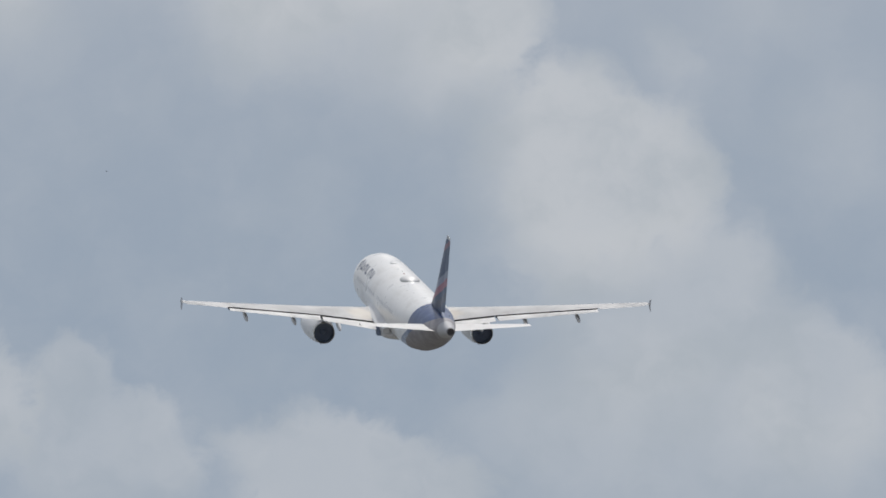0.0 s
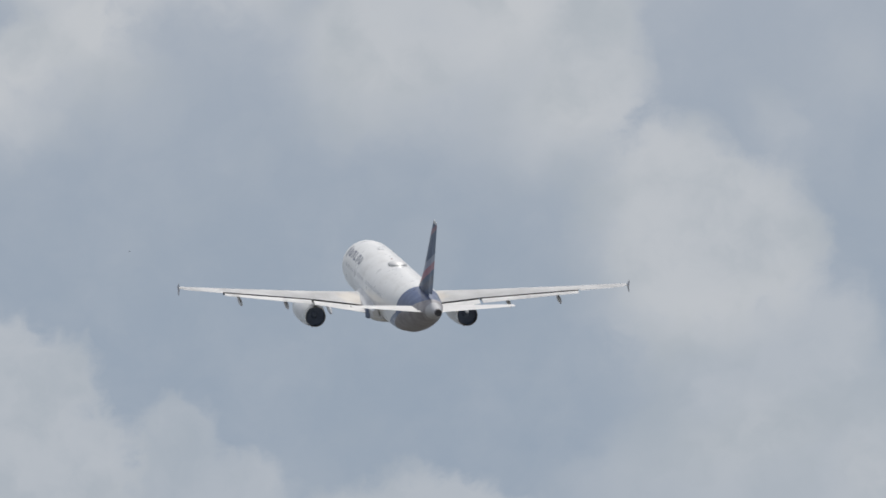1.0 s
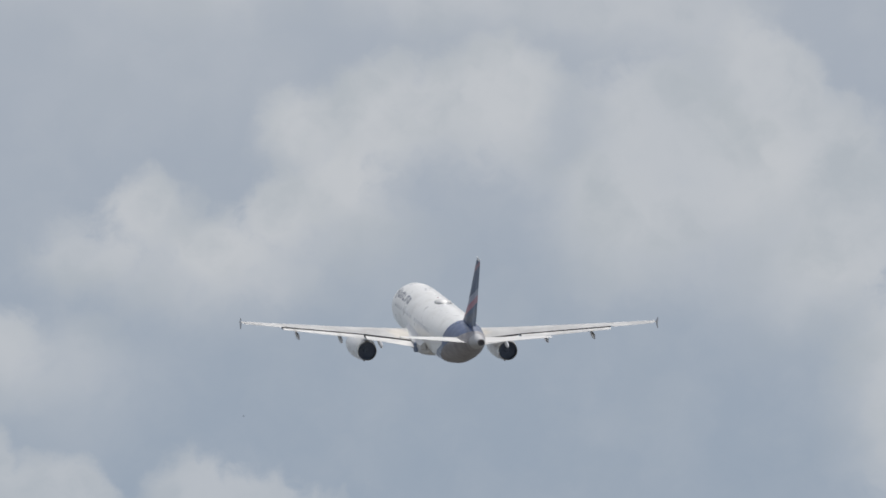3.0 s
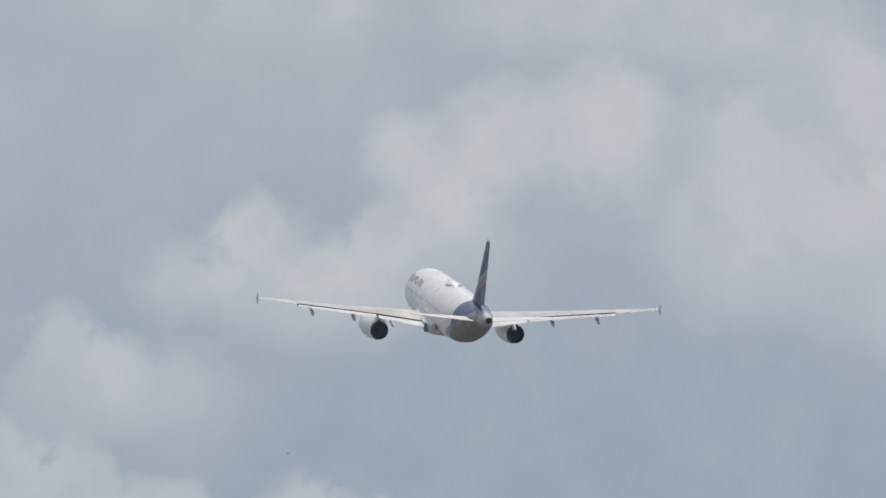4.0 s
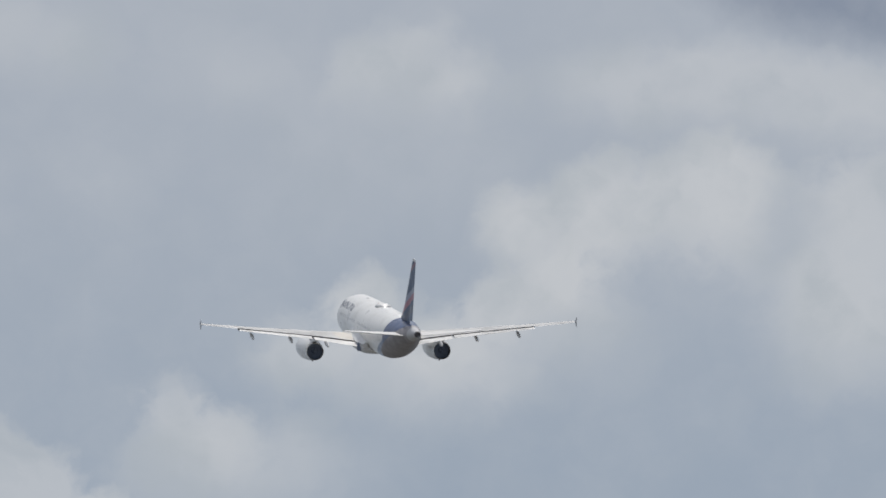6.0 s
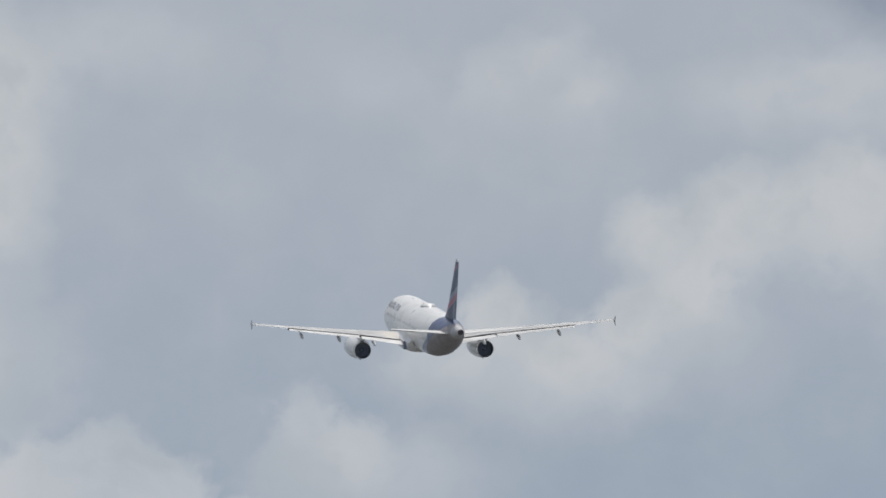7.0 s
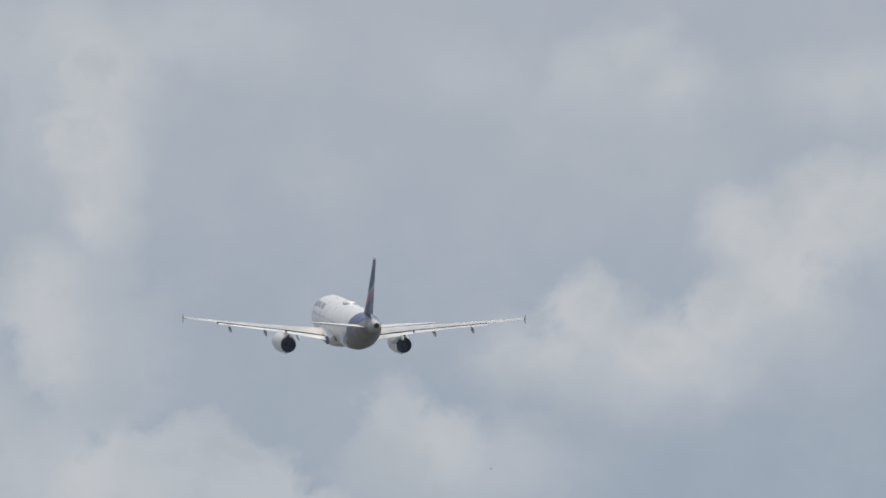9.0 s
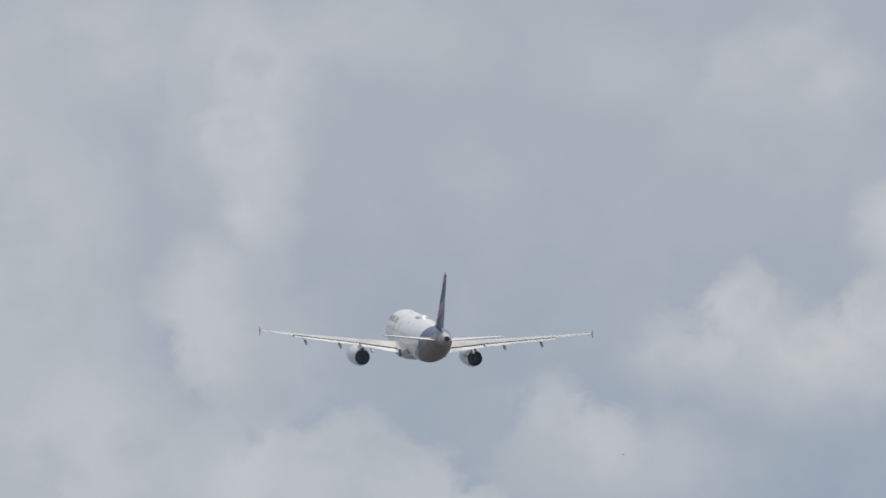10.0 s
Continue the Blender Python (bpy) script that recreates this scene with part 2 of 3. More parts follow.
def length_of(tree, vector):
    n = tree.nodes.new("ShaderNodeVectorMath")
    n.operation = "LENGTH"
    link(tree, vector, n.inputs[0])
    return n.outputs["Value"]


def cloudy_sky():
    m = bpy.data.materials.new("cloudy_sky")
    m.use_nodes = True
    tree = m.node_tree
    tree.nodes.clear()
    sheet = tree.nodes.new("ShaderNodeUVMap")
    sheet.uv_map = "sheet"
    p = sheet.outputs[0]
    # billowing rims: the sheet is warped at two sizes
    warped = p
    for scale, reach, detail in ((0.7, 0.75, 3.0), (2.2, 0.3, 4.0)):
        n = noise_node(tree, p, scale, detail, 0.55)
        shift = tree.nodes.new("ShaderNodeVectorMath")
        shift.operation = "MULTIPLY_ADD"
        link(tree, n.outputs["Color"], shift.inputs[0])
        shift.inputs[1].default_value = (reach, reach, 0)
        shift.inputs[2].default_value = (-reach / 2, -reach / 2, 0)
        add = tree.nodes.new("ShaderNodeVectorMath")
        link(tree, warped, add.inputs[0])
        link(tree, shift.outputs[0], add.inputs[1])
        warped = add.outputs[0]
    billow = noise_node(tree, warped, 1.1, 8, 0.58)
    ragged = math_node(tree, "MULTIPLY_ADD", billow.outputs["Fac"], 1.3, -0.65)
    clear = None
    for thick, rim, soft, facing, lobes in BANKS:
        gap = None
        # the banks are worked out one after another, which keeps the shader small
        laid = tree.nodes.new("ShaderNodeVectorMath")
        laid.operation = "MULTIPLY_ADD"
        link(tree, ragged if clear is None else clear, laid.inputs[0])
        laid.inputs[1].default_value = (1e-6, 1e-6, 0)
        link(tree, warped, laid.inputs[2])
        for u, v, wide, high in lobes:
            size = math.sqrt(wide * high)
            place = tree.nodes.new("ShaderNodeMapping")
            place.vector_type = "TEXTURE"
            place.inputs["Location"].default_value = (u, v, 0)
            place.inputs["Rotation"].default_value = (0, 0, radians(facing))
            place.inputs["Scale"].default_value = (wide, high, 1)
            link(tree, laid.outputs[0], place.inputs["Vector"])
            local = tree.nodes.new("ShaderNodeSeparateXYZ")
            link(tree, place.outputs[0], local.inputs[0])
            edge = math_node(tree, "MULTIPLY_ADD", ragged, 1.0 / size, math_node(tree, "SUBTRACT", length_of(tree, place.outputs[0]), 1.0))
            width = ramp(tree, local.outputs[1], -0.4, 0.8, rim / size, soft / size)
            one = ramp(tree, math_node(tree, "DIVIDE", edge, width), -1.0, 0.4, 0.0, 1.0)
            gap = one if gap is None else math_node(tree, "MULTIPLY", gap, one)
        left = math_node(tree, "MULTIPLY_ADD", gap, thick, 1.0 - thick)
        clear = left if clear is None else math_node(tree, "MULTIPLY", clear, left)
    axis = tree.nodes.new("ShaderNodeSeparateXYZ")
    link(tree, p, axis.inputs[0])
    # loose banks over the rest of the sky
    far = ramp(tree, math_node(tree, "ABSOLUTE", math_node(tree, "ADD", axis.outputs[0], 0.5)), 17.5, 24.0)
    loose = noise_node(tree, warped, 0.16, 7, 0.55)
    clear = math_node(tree, "MULTIPLY", clear, math_node(tree, "SUBTRACT", 1.0, math_node(tree, "MULTIPLY", far, ramp(tree, loose.outputs["Fac"], 0.46, 0.58, 0.0, 0.8))))
    # thin veil everywhere
    wisp = noise_node(tree, warped, 0.42, 7, 0.6)
    clear = math_node(tree, "MULTIPLY", clear, ramp(tree, wisp.outputs["Fac"], 0.3, 0.74, 0.97, 0.78))
    cover = math_node(tree, "SUBTRACT", 1.0, clear)
    # uneven thickness inside the cloud: lighter heads, greyer hollows
    body = noise_node(tree, warped, 0.55, 7, 0.55)
    tone = ramp(tree, body.outputs["Fac"], 0.3, 0.62)
    cloud_colour = mix(tree, tone, CLOUD_GREY, CLOUD_WHITE)
    blue = mix(tree, ramp(tree, axis.outputs[1], -5.5, 6.2), SKY_HIGH, SKY_LOW)
    hole = tree.nodes.new("ShaderNodeMapping")
    hole.vector_type = "TEXTURE"
    hole.inputs["Location"].default_value, hole.inputs["Scale"].default_value = (5.5, -6.35, 0), (4.9, 1.85, 1)
    hole.inputs["Rotation"].default_value = (0, 0, radians(8))
    link(tree, warped, hole.inputs["Vector"])
    blue = mix(tree, ramp(tree, length_of(tree, hole.outputs[0]), 0.6, 1.15, 1.0, 0.0), blue, SKY_DEEP)
    colour = mix(tree, cover, blue, cloud_colour)
    glow = tree.nodes.new("ShaderNodeEmission")
    link(tree, colour, glow.inputs["Color"])
    out = tree.nodes.new("ShaderNodeOutputMaterial")
    link(tree, glow.outputs[0], out.inputs["Surface"])
    return m


# ---- mesh helpers ----
def finish(bm, name, mat, sharp=38):
    bmesh.ops.recalc_face_normals(bm, faces=bm.faces)
    for f in bm.faces:
        f.smooth = True
    for e in bm.edges:
        if len(e.link_faces) == 2 and e.calc_face_angle(0) > radians(sharp):
            e.smooth = False
    mesh = bpy.data.meshes.new(name)
    bm.to_mesh(mesh)
    bm.free()
    mesh.materials.append(mat)
    return mesh


def part(name, bm, mat, parent=None, label="", sharp=38):
    ob = new(name, finish(bm, name, mat, sharp))
    ob.parent = parent
    return tagged(ob, label)


def loft(bm, rings, cap_start=True, cap_end=True):
    made = [[bm.verts.new(c) for c in ring] for ring in rings]
    count = len(rings[0])
    for one, two in zip(made, made[1:]):
        for i in range(count):
            bm.faces.new((one[i], one[(i + 1) % count], two[(i + 1) % count], two[i]))
    if cap_start:
        bm.faces.new(made[0][::-1])
    if cap_end:
        bm.faces.new(made[-1])
    return made


def box(bm, x0, x1, y0, y1, z0, z1):
    m = Matrix.Translation(((x0 + x1) / 2, (y0 + y1) / 2, (z0 + z1) / 2)) @ Matrix.Diagonal((abs(x1 - x0), abs(y1 - y0), abs(z1 - z0), 1))
    return bmesh.ops.create_cube(bm, size=1.0, matrix=m)["verts"]


MID = 19.0     # metres from the nose to the aeroplane's origin


def aft(x):
    return MID - x


# ---- sky and ground ----
def sky_backdrop():
    """A ring of far sky round the whole place; its sheet coordinates follow bearing and height."""
    bm = bmesh.new()
    radius, unit = 4700.0, 100 / 46600.0
    columns, lines = 720, 44
    sheet = bm.loops.layers.uv.new("sheet")
    grid = []
    for j in range(lines + 1):
        high = radians(-1.5 + 34.0 * j / lines)
        grid.append([bm.verts.new((radius * math.sin(2 * math.pi * i / columns) * math.cos(high), radius * math.cos(2 * math.pi * i / columns) * math.cos(high), 1.7 + radius * math.sin(high))) for i in range(columns)])
    for j in range(lines):
        for i in range(columns):
            f = bm.faces.new((grid[j][i], grid[j][(i + 1) % columns], grid[j + 1][(i + 1) % columns], grid[j + 1][i]))
            for loop, (a, b) in zip(f.loops, ((i, j), (i + 1, j), (i + 1, j + 1), (i, j + 1))):
                bearing = 2 * math.pi * a / columns
                bearing = bearing - 2 * math.pi if i >= columns // 2 else bearing
                high = radians(-1.5 + 34.0 * b / lines)
                loop[sheet].uv = (7.84 + bearing * math.cos(radians(9.4)) / unit, 4.41 - (high - radians(9.0)) / unit)
            f.smooth = True
    mesh = bpy.data.meshes.new("backdrop")
    bm.to_mesh(mesh)
    bm.free()
    mesh.materials.append(cloudy_sky())
    return tagged(new("backdrop", mesh), "hazy blue-grey sky with soft broken cumulus cloud", "sky", kind="structure")


def ground():
    bm = bmesh.new()
    bmesh.ops.create_circle(bm, cap_ends=True, segments=128, radius=4690)
    ob = new("ground", finish(bm, "ground", ground_material()))
    return tagged(ob, "open dry grassland below the climbing aeroplane", "ground", kind="structure")


# ---- airliner ----
#            from nose, half width, top, bottom
BODY = [
    (0.0, 0.03, -0.52, -0.58), (0.12, 0.33, -0.22, -0.84), (0.35, 0.58, 0.02, -1.06), (0.8, 0.93, 0.36, -1.36),
    (1.5, 1.3, 0.8, -1.66), (2.3, 1.56, 1.34, -1.84), (3.2, 1.76, 1.76, -1.96), (4.4, 1.9, 1.98, -2.04),
    (5.8, 1.965, 2.1, -2.07), (7.5, 2.0, 2.13, -2.07), (12, 2.01, 2.15, -2.07), (17, 2.01, 2.15, -2.07),
    (22.5, 2.01, 2.15, -2.07), (24.5, 1.98, 2.15, -1.99), (26.5, 1.89, 2.13, -1.76), (28.5, 1.71, 2.08, -1.36),
    (30.5, 1.45, 2.0, -0.87), (32.5, 1.15, 1.93, -0.32), (34.3, 0.84, 1.84, 0.2), (35.8, 0.56, 1.73, 0.64),
    (36.9, 0.36, 1.62, 0.93), (37.35, 0.26, 1.56, 1.03),
]
SEGMENTS = 56


def body_at(x):
    """Half width, top and bottom of the fuselage x metres behind the nose."""
    for (x0, *a), (x1, *b) in zip(BODY, BODY[1:]):
        if x <= x1:
            k = (x - x0) / (x1 - x0)
            return [p + (q - p) * k for p, q in zip(a, b)]
    return BODY[-1][1:]


def body_point(x, angle, lift=0.0):
    """On the skin: angle in degrees from the top, positive to starboard."""
    w, top, bottom = body_at(x)
    mid, h = (top + bottom) / 2, (top - bottom) / 2
    s, c = math.sin(radians(angle)), math.cos(radians(angle))
    return ((w + lift) * s, aft(x), mid + (h + lift) * c)


def skin_patch(bm, x0, x1, a0, a1, lift=0.012, nx=4, na=4, slant=0.0):
    """A thin raised panel that follows the fuselage."""
    top = [[bm.verts.new(body_point(x0 + (x1 - x0) * i / nx + slant * j / na, a0 + (a1 - a0) * j / na, lift)) for j in range(na + 1)] for i in range(nx + 1)]
    low = [[bm.verts.new(body_point(x0 + (x1 - x0) * i / nx + slant * j / na, a0 + (a1 - a0) * j / na, -0.01)) for j in range(na + 1)] for i in range(nx + 1)]
    for i in range(nx):
        for j in range(na):
            bm.faces.new((top[i][j], top[i + 1][j], top[i + 1][j + 1], top[i][j + 1]))
    for i in range(nx):
        bm.faces.new((top[i][0], low[i][0], low[i + 1][0], top[i + 1][0]))
        bm.faces.new((top[i][na], top[i + 1][na], low[i + 1][na], low[i][na]))
    for j in range(na):
        bm.faces.new((top[0][j], top[0][j + 1], low[0][j + 1], low[0][j]))
        bm.faces.new((top[nx][j], low[nx][j], low[nx][j + 1], top[nx][j + 1]))


def foil(chord, thick, points=13, camber=0.015):
    """Closed outline of an aerofoil: (distance behind the leading edge, height)."""
    upper, lower = [], []
    for i in range(points):
        k = 0.5 - 0.5 * math.cos(math.pi * i / (points - 1))
        t = 5 * thick * (0.2969 * math.sqrt(k) - 0.126 * k - 0.3516 * k * k + 0.2843 * k ** 3 - 0.1015 * k ** 4) + 0.0012 * k
        line = camber * 4 * k * (1 - k)
        upper.append((k * chord, (line + t) * chord))
        lower.append((k * chord, (line - t) * chord))
    return upper + lower[-1:0:-1]


def flying_surface(bm, sections, upright=False, camber=0.015):
    """sections: span, leading edge behind the nose, height, chord, thickness ratio, incidence in degrees."""
    rings = []
    for span, lead, height, chord, thick, turn in sections:
        c, s = math.cos(radians(turn)), math.sin(radians(turn))
        ring = []
        for d, h in foil(chord, thick, camber=camber):
            back, up = d * c + h * s, h * c - d * s
            ring.append((h, aft(lead + d), span) if upright else (span, aft(lead + back), height + up))
        rings.append(ring)
    loft(bm, rings)


def wing_z(y):
    s = abs(y) - 1.9
    return -0.98 + 0.112 * s + 0.0005 * s * s


def wing_lead(y):
    return 12.35 + (abs(y) - 1.9) * 0.5206


def wing_trail(y):
    y = abs(y)
    return 18.5 + 0.02 * (y - 1.9) if y < 6.4 else 18.59 + (y - 6.4) * (21.75 - 18.59) / (16.9 - 6.4)


def wing_turn(y):
    return 1.6 - 3.6 * (abs(y) - 1.9) / 15.0


def make_wing(parent, side):
    """Main wing with flaps at take-off setting, aileron, track fairings and tip fence."""
    bm = bmesh.new()
    # fixed wing: ends short of the flaps; full chord outboard of the aileron
    rows = []
    for y in (1.2, 1.9, 3.2, 4.8, 6.4, 8.2, 10.2, 12.0, 13.45):
        chord = wing_trail(y) - wing_lead(y)
        rows.append((side * y, wing_lead(y), wing_z(y), chord * 0.8, 0.15 - 0.004 * y, wing_turn(y)))
    for y in (13.5, 15.0, 16.2, 16.9):
        chord = wing_trail(y) - wing_lead(y)
        rows.append((side * y, wing_lead(y), wing_z(y), chord * 0.8, 0.095, wing_turn(y)))
    flying_surface(bm, rows)
    wing = part("wing", bm, wing_paint, parent, "off-white swept wing with grime near the root")

    def slab(name, y0, y1, lead_k, chord_k, drop, turn, mat, label, thick=0.1, low=0.0):
        bm = bmesh.new()
        rows = []
        for i in range(5):
            y = y0 + (y1 - y0) * i / 4
            chord = wing_trail(y) - wing_lead(y)
            base = wing_turn(y)
            z = wing_z(y) - math.sin(radians(base)) * chord * lead_k - drop
            rows.append((side * y, wing_lead(y) + chord * lead_k, z, chord * chord_k, thick, base + turn))
        flying_surface(bm, rows, camber=0.02)
        return part(name, bm, mat, wing, label)

    slab("inboard_flap", 2.15, 6.25, 0.81, 0.25, 0.145, 7.5, flap_paint, "pale extended inboard flap", 0.13)
    slab("outboard_flap", 6.45, 13.35, 0.81, 0.28, 0.105, 7, flap_paint, "pale extended outboard flap", 0.12)
    slab("aileron", 13.5, 16.6, 0.8, 0.2, 0.01, 1, wing_paint, "", 0.1)
    # near-black strip between the wing's rear spar and the flaps, standing in for the gap's shade
    for y0, y1 in ((2.1, 6.3), (6.4, 13.4)):
        bm = bmesh.new()
        rings = []
        for i in range(7):
            y = y0 + (y1 - y0) * i / 6
            chord = wing_trail(y) - wing_lead(y)
            x, z = wing_lead(y) + chord * 0.8, wing_z(y) - math.sin(radians(wing_turn(y))) * chord * 0.8
            deep = 0.27 if y0 < 5 else 0.2
            rings.append([(side * y, aft(x - 0.02), z - 0.012), (side * y, aft(x - 0.3), z - 0.012), (side * y, aft(x - 0.3), z - deep), (side * y, aft(x - 0.02), z - deep)])
        loft(bm, rings)
        part("flap_gap_shade", bm, slot_dark, wing, "dark strip standing in for shade in the flap gap")
    # leading-edge slats, slightly drooped
    for y0, y1 in ((2.6, 5.2), (6.4, 8.8), (8.9, 11.3), (11.4, 13.8), (13.9, 16.3)):
        slab("slat", y0, y1, -0.035, 0.13, 0.06, -14, wing_paint, "", 0.22)
    # flap track fairings
    for y, tip, z, size in ((5.15, 19.85, -1.29, 0.76), (8.4, 19.8, -0.9, 0.76), (12.05, 20.7, -0.5, 0.74)):
        bm = bmesh.new()
        rings = []
        length = 3.3 * size
        for k, r, lift in ((0, 0.02, 0.42), (0.08, 0.1, 0.36), (0.25, 0.19, 0.26), (0.5, 0.24, 0.17), (0.7, 0.24, 0.09), (0.86, 0.17, 0.02), (0.96, 0.08, -0.02), (1, 0.02, -0.03)):
            x = tip - length * (1 - k)
            rings.append([(side * y + 0.7 * r * size * math.sin(2 * math.pi * i / 14), aft(x), z + lift * size + 1.25 * r * size * math.cos(2 * math.pi * i / 14)) for i in range(14)])
        loft(bm, rings)
        part("flap_track_fairing", bm, fairing_paint, wing)
    # tip fence: swept blade above and below the tip
    bm = bmesh.new()
    z0 = wing_z(16.95)
    for sign, tall in ((1, 0.46), (-1, 0.42)):
        rings = []
        for k in (0, 0.5, 1):
            lead, chord = 20.75 + 0.6 * k, 1.05 - 0.6 * k
            out = side * (16.95 + 0.05 * k)
            rings.append([(out + h, aft(lead + d), z0 + sign * tall * k) for d, h in foil(chord, 0.03, 8, 0)])
        loft(bm, rings)
    part("tip_fence", bm, fence_paint, wing, "slate-grey wingtip fence")
    return wing


def turned(bm, profile, x, z, count=40, closed=False):
    """A body of revolution about an axis along the flight: profile of (from nose, radius)."""
    rings = [[(x + r * math.sin(2 * math.pi * i / count), aft(d), z + r * math.cos(2 * math.pi * i / count)) for i in range(count)] for d, r in profile]
    loft(bm, rings, closed, closed)


def make_engine(parent, side):
    x, z = side * 5.75, -2.13
    bm = bmesh.new()
    turned(bm, [(10.65, 0.82), (10.6, 0.88), (10.75, 0.94), (11.15, 0.99), (11.9, 1.02), (12.8, 1.01), (13.7, 0.98), (14.6, 0.92), (15.35, 0.83), (15.9, 0.765), (15.9, 0.73), (15.1, 0.735), (13.9, 0.74), (12.9, 0.74)], x, z)
    engine = part("engine", bm, nacelle_paint, parent, "pale grey engine nacelle under the wing")
    bm = bmesh.new()
    turned(bm, [(10.74, 0.77), (10.64, 0.81), (10.59, 0.855), (10.61, 0.9), (10.74, 0.945), (10.9, 0.97)], x, z)
    part("inlet_lip", bm, bare_metal, engine, "polished metal inlet lip")
    bm = bmesh.new()
    turned(bm, [(10.7, 0.78), (11.1, 0.8), (11.5, 0.82), (11.52, 0.3), (11.15, 0.12), (11.02, 0.01)], x, z)
    part("fan", bm, slot_dark, engine, "dark fan face")
    # shallow back wall, tinted blue for the haze that fills the nozzle
    bm = bmesh.new()
    turned(bm, [(15.5, 0.727), (15.4, 0.725), (15.3, 0.72), (15.2, 0.705), (15.15, 0.3), (15.13, 0.01)], x, z)
    part("exhaust_duct", bm, haze_slate, engine, "dark exhaust duct with haze tinted in as slate blue")
    bm = bmesh.new()
    turned(bm, [(15.1, 0.26), (15.25, 0.22), (15.35, 0.12), (15.4, 0.01)], x, z)
    part("exhaust_plug", bm, haze_slate, engine, "dark exhaust cone")
    bm = bmesh.new()
    turned(bm, [(15.5, 0.818), (15.92, 0.772), (15.935, 0.75), (15.92, 0.727), (15.5, 0.731)], x, z)
    part("nozzle", bm, bare_metal, engine, "heat-stained metal nozzle rim")
    # pylon
    bm = bmesh.new()
    rings = []
    for d, low, high, half in ((11.3, z + 0.94, z + 1.0, 0.03), (12.2, z + 0.92, -1.05, 0.17), (13.6, z + 0.86, -0.82, 0.2), (15.2, z + 0.8, -0.9, 0.2), (16.2, -1.2, -0.95, 0.16), (17.2, -1.08, -1.0, 0.03)):
        rings.append([(x - half, aft(d), low), (x + half, aft(d), low), (x + half, aft(d), high), (x - half, aft(d), high)])
    loft(bm, rings)
    part("pylon", bm, nacelle_paint, engine)
    # nacelle strake and drain mast
    bm = bmesh.new()
    inner = -side
    loft(bm, [[(x + inner * 0.74, aft(11.1), z + 0.68), (x + inner * 0.76, aft(11.1), z + 0.66), (x + inner * 0.76, aft(12.3), z + 0.66), (x + inner * 0.74, aft(12.3), z + 0.68)],
              [(x + inner * 1.06, aft(11.7), z + 0.97), (x + inner * 1.07, aft(11.7), z + 0.96), (x + inner * 1.07, aft(12.25), z + 0.96), (x + inner * 1.06, aft(12.25), z + 0.97)]])
    part("strake", bm, nacelle_paint, engine)
    bm = bmesh.new()
    loft(bm, [[(x - 0.03, aft(13.9), z - 0.88), (x + 0.03, aft(13.9), z - 0.88), (x + 0.03, aft(14.5), z - 0.82), (x - 0.03, aft(14.5), z - 0.82)],
              [(x - 0.02, aft(14.25), z - 1.03), (x + 0.02, aft(14.25), z - 1.03), (x + 0.02, aft(14.5), z - 1.01), (x - 0.02, aft(14.5), z - 1.01)]])
    part("drain_mast", bm, slot_dark, engine)
    return engine


def make_tailplane(parent, side):
    bm = bmesh.new()
    rows = [(side * y, 31.2 + (y - 0.5) * 0.585, 0.82 + (y - 0.5) * 0.105, 2.62 - (y - 0.5) * 0.3, 0.12, -1.5) for y in (0.5, 1.5, 3.0, 4.5, 5.7, 6.12)]
    flying_surface(bm, rows, camber=-0.008)
    plane = part("tailplane", bm, tail_paint, parent, "white tailplane")
    bm = bmesh.new()
    rows = []
    for y in (0.75, 2.0, 3.5, 5.0, 6.05):
        lead = 31.2 + (y - 0.5) * 0.585 + (2.62 - (y - 0.5) * 0.3) * 0.975
        z = 0.82 + (y - 0.5) * 0.105 + 0.06
        rows.append((side * y, lead, z, 1.12 - (y - 0.5) * 0.12, 0.1, -2.5))
    flying_surface(bm, rows, camber=-0.01)
    part("elevator", bm, tail_paint, plane)
    return plane


def make_fin(parent):
    bm = bmesh.new()
    rows = [(1.75, 27.3, 0, 6.0, 0.024, 0), (2.1, 28.9, 0, 4.25, 0.09, 0), (3.4, 30.75, 0, 2.95, 0.11, 0), (5.5, 32.7, 0, 1.87, 0.12, 0), (7.4, 34.4, 0, 0.95, 0.13, 0), (7.78, 34.75, 0, 0.75, 0.11, 0), (7.86, 34.95, 0, 0.55, 0.07, 0)]
    flying_surface(bm, rows, upright=True, camber=0)
    # paint is placed from the fin's own middle
    fin = part("fin", bm, rudder_paint, parent, "indigo fin with coral and pale slanting bands")
    fin.data.transform(Matrix.Translation((0, -aft(33), -4.9)))
    fin.location = (0, aft(33), 4.9)
    bm = bmesh.new()
    rows = [(2.2, 33.02, 0, 1.55, 0.1, 0), (3.4, 33.58, 0, 1.4, 0.1, 0), (5.5, 34.45, 0, 1.15, 0.1, 0), (7.4, 35.25, 0, 0.9, 0.1, 0), (7.8, 35.4, 0, 0.75, 0.09, 0)]
    flying_surface(bm, rows, upright=True, camber=0)
    rudder = part("rudder", bm, rudder_paint, fin, "")
    rudder.data.transform(Matrix.Translation((0, -aft(33), -4.9)))
    return fin


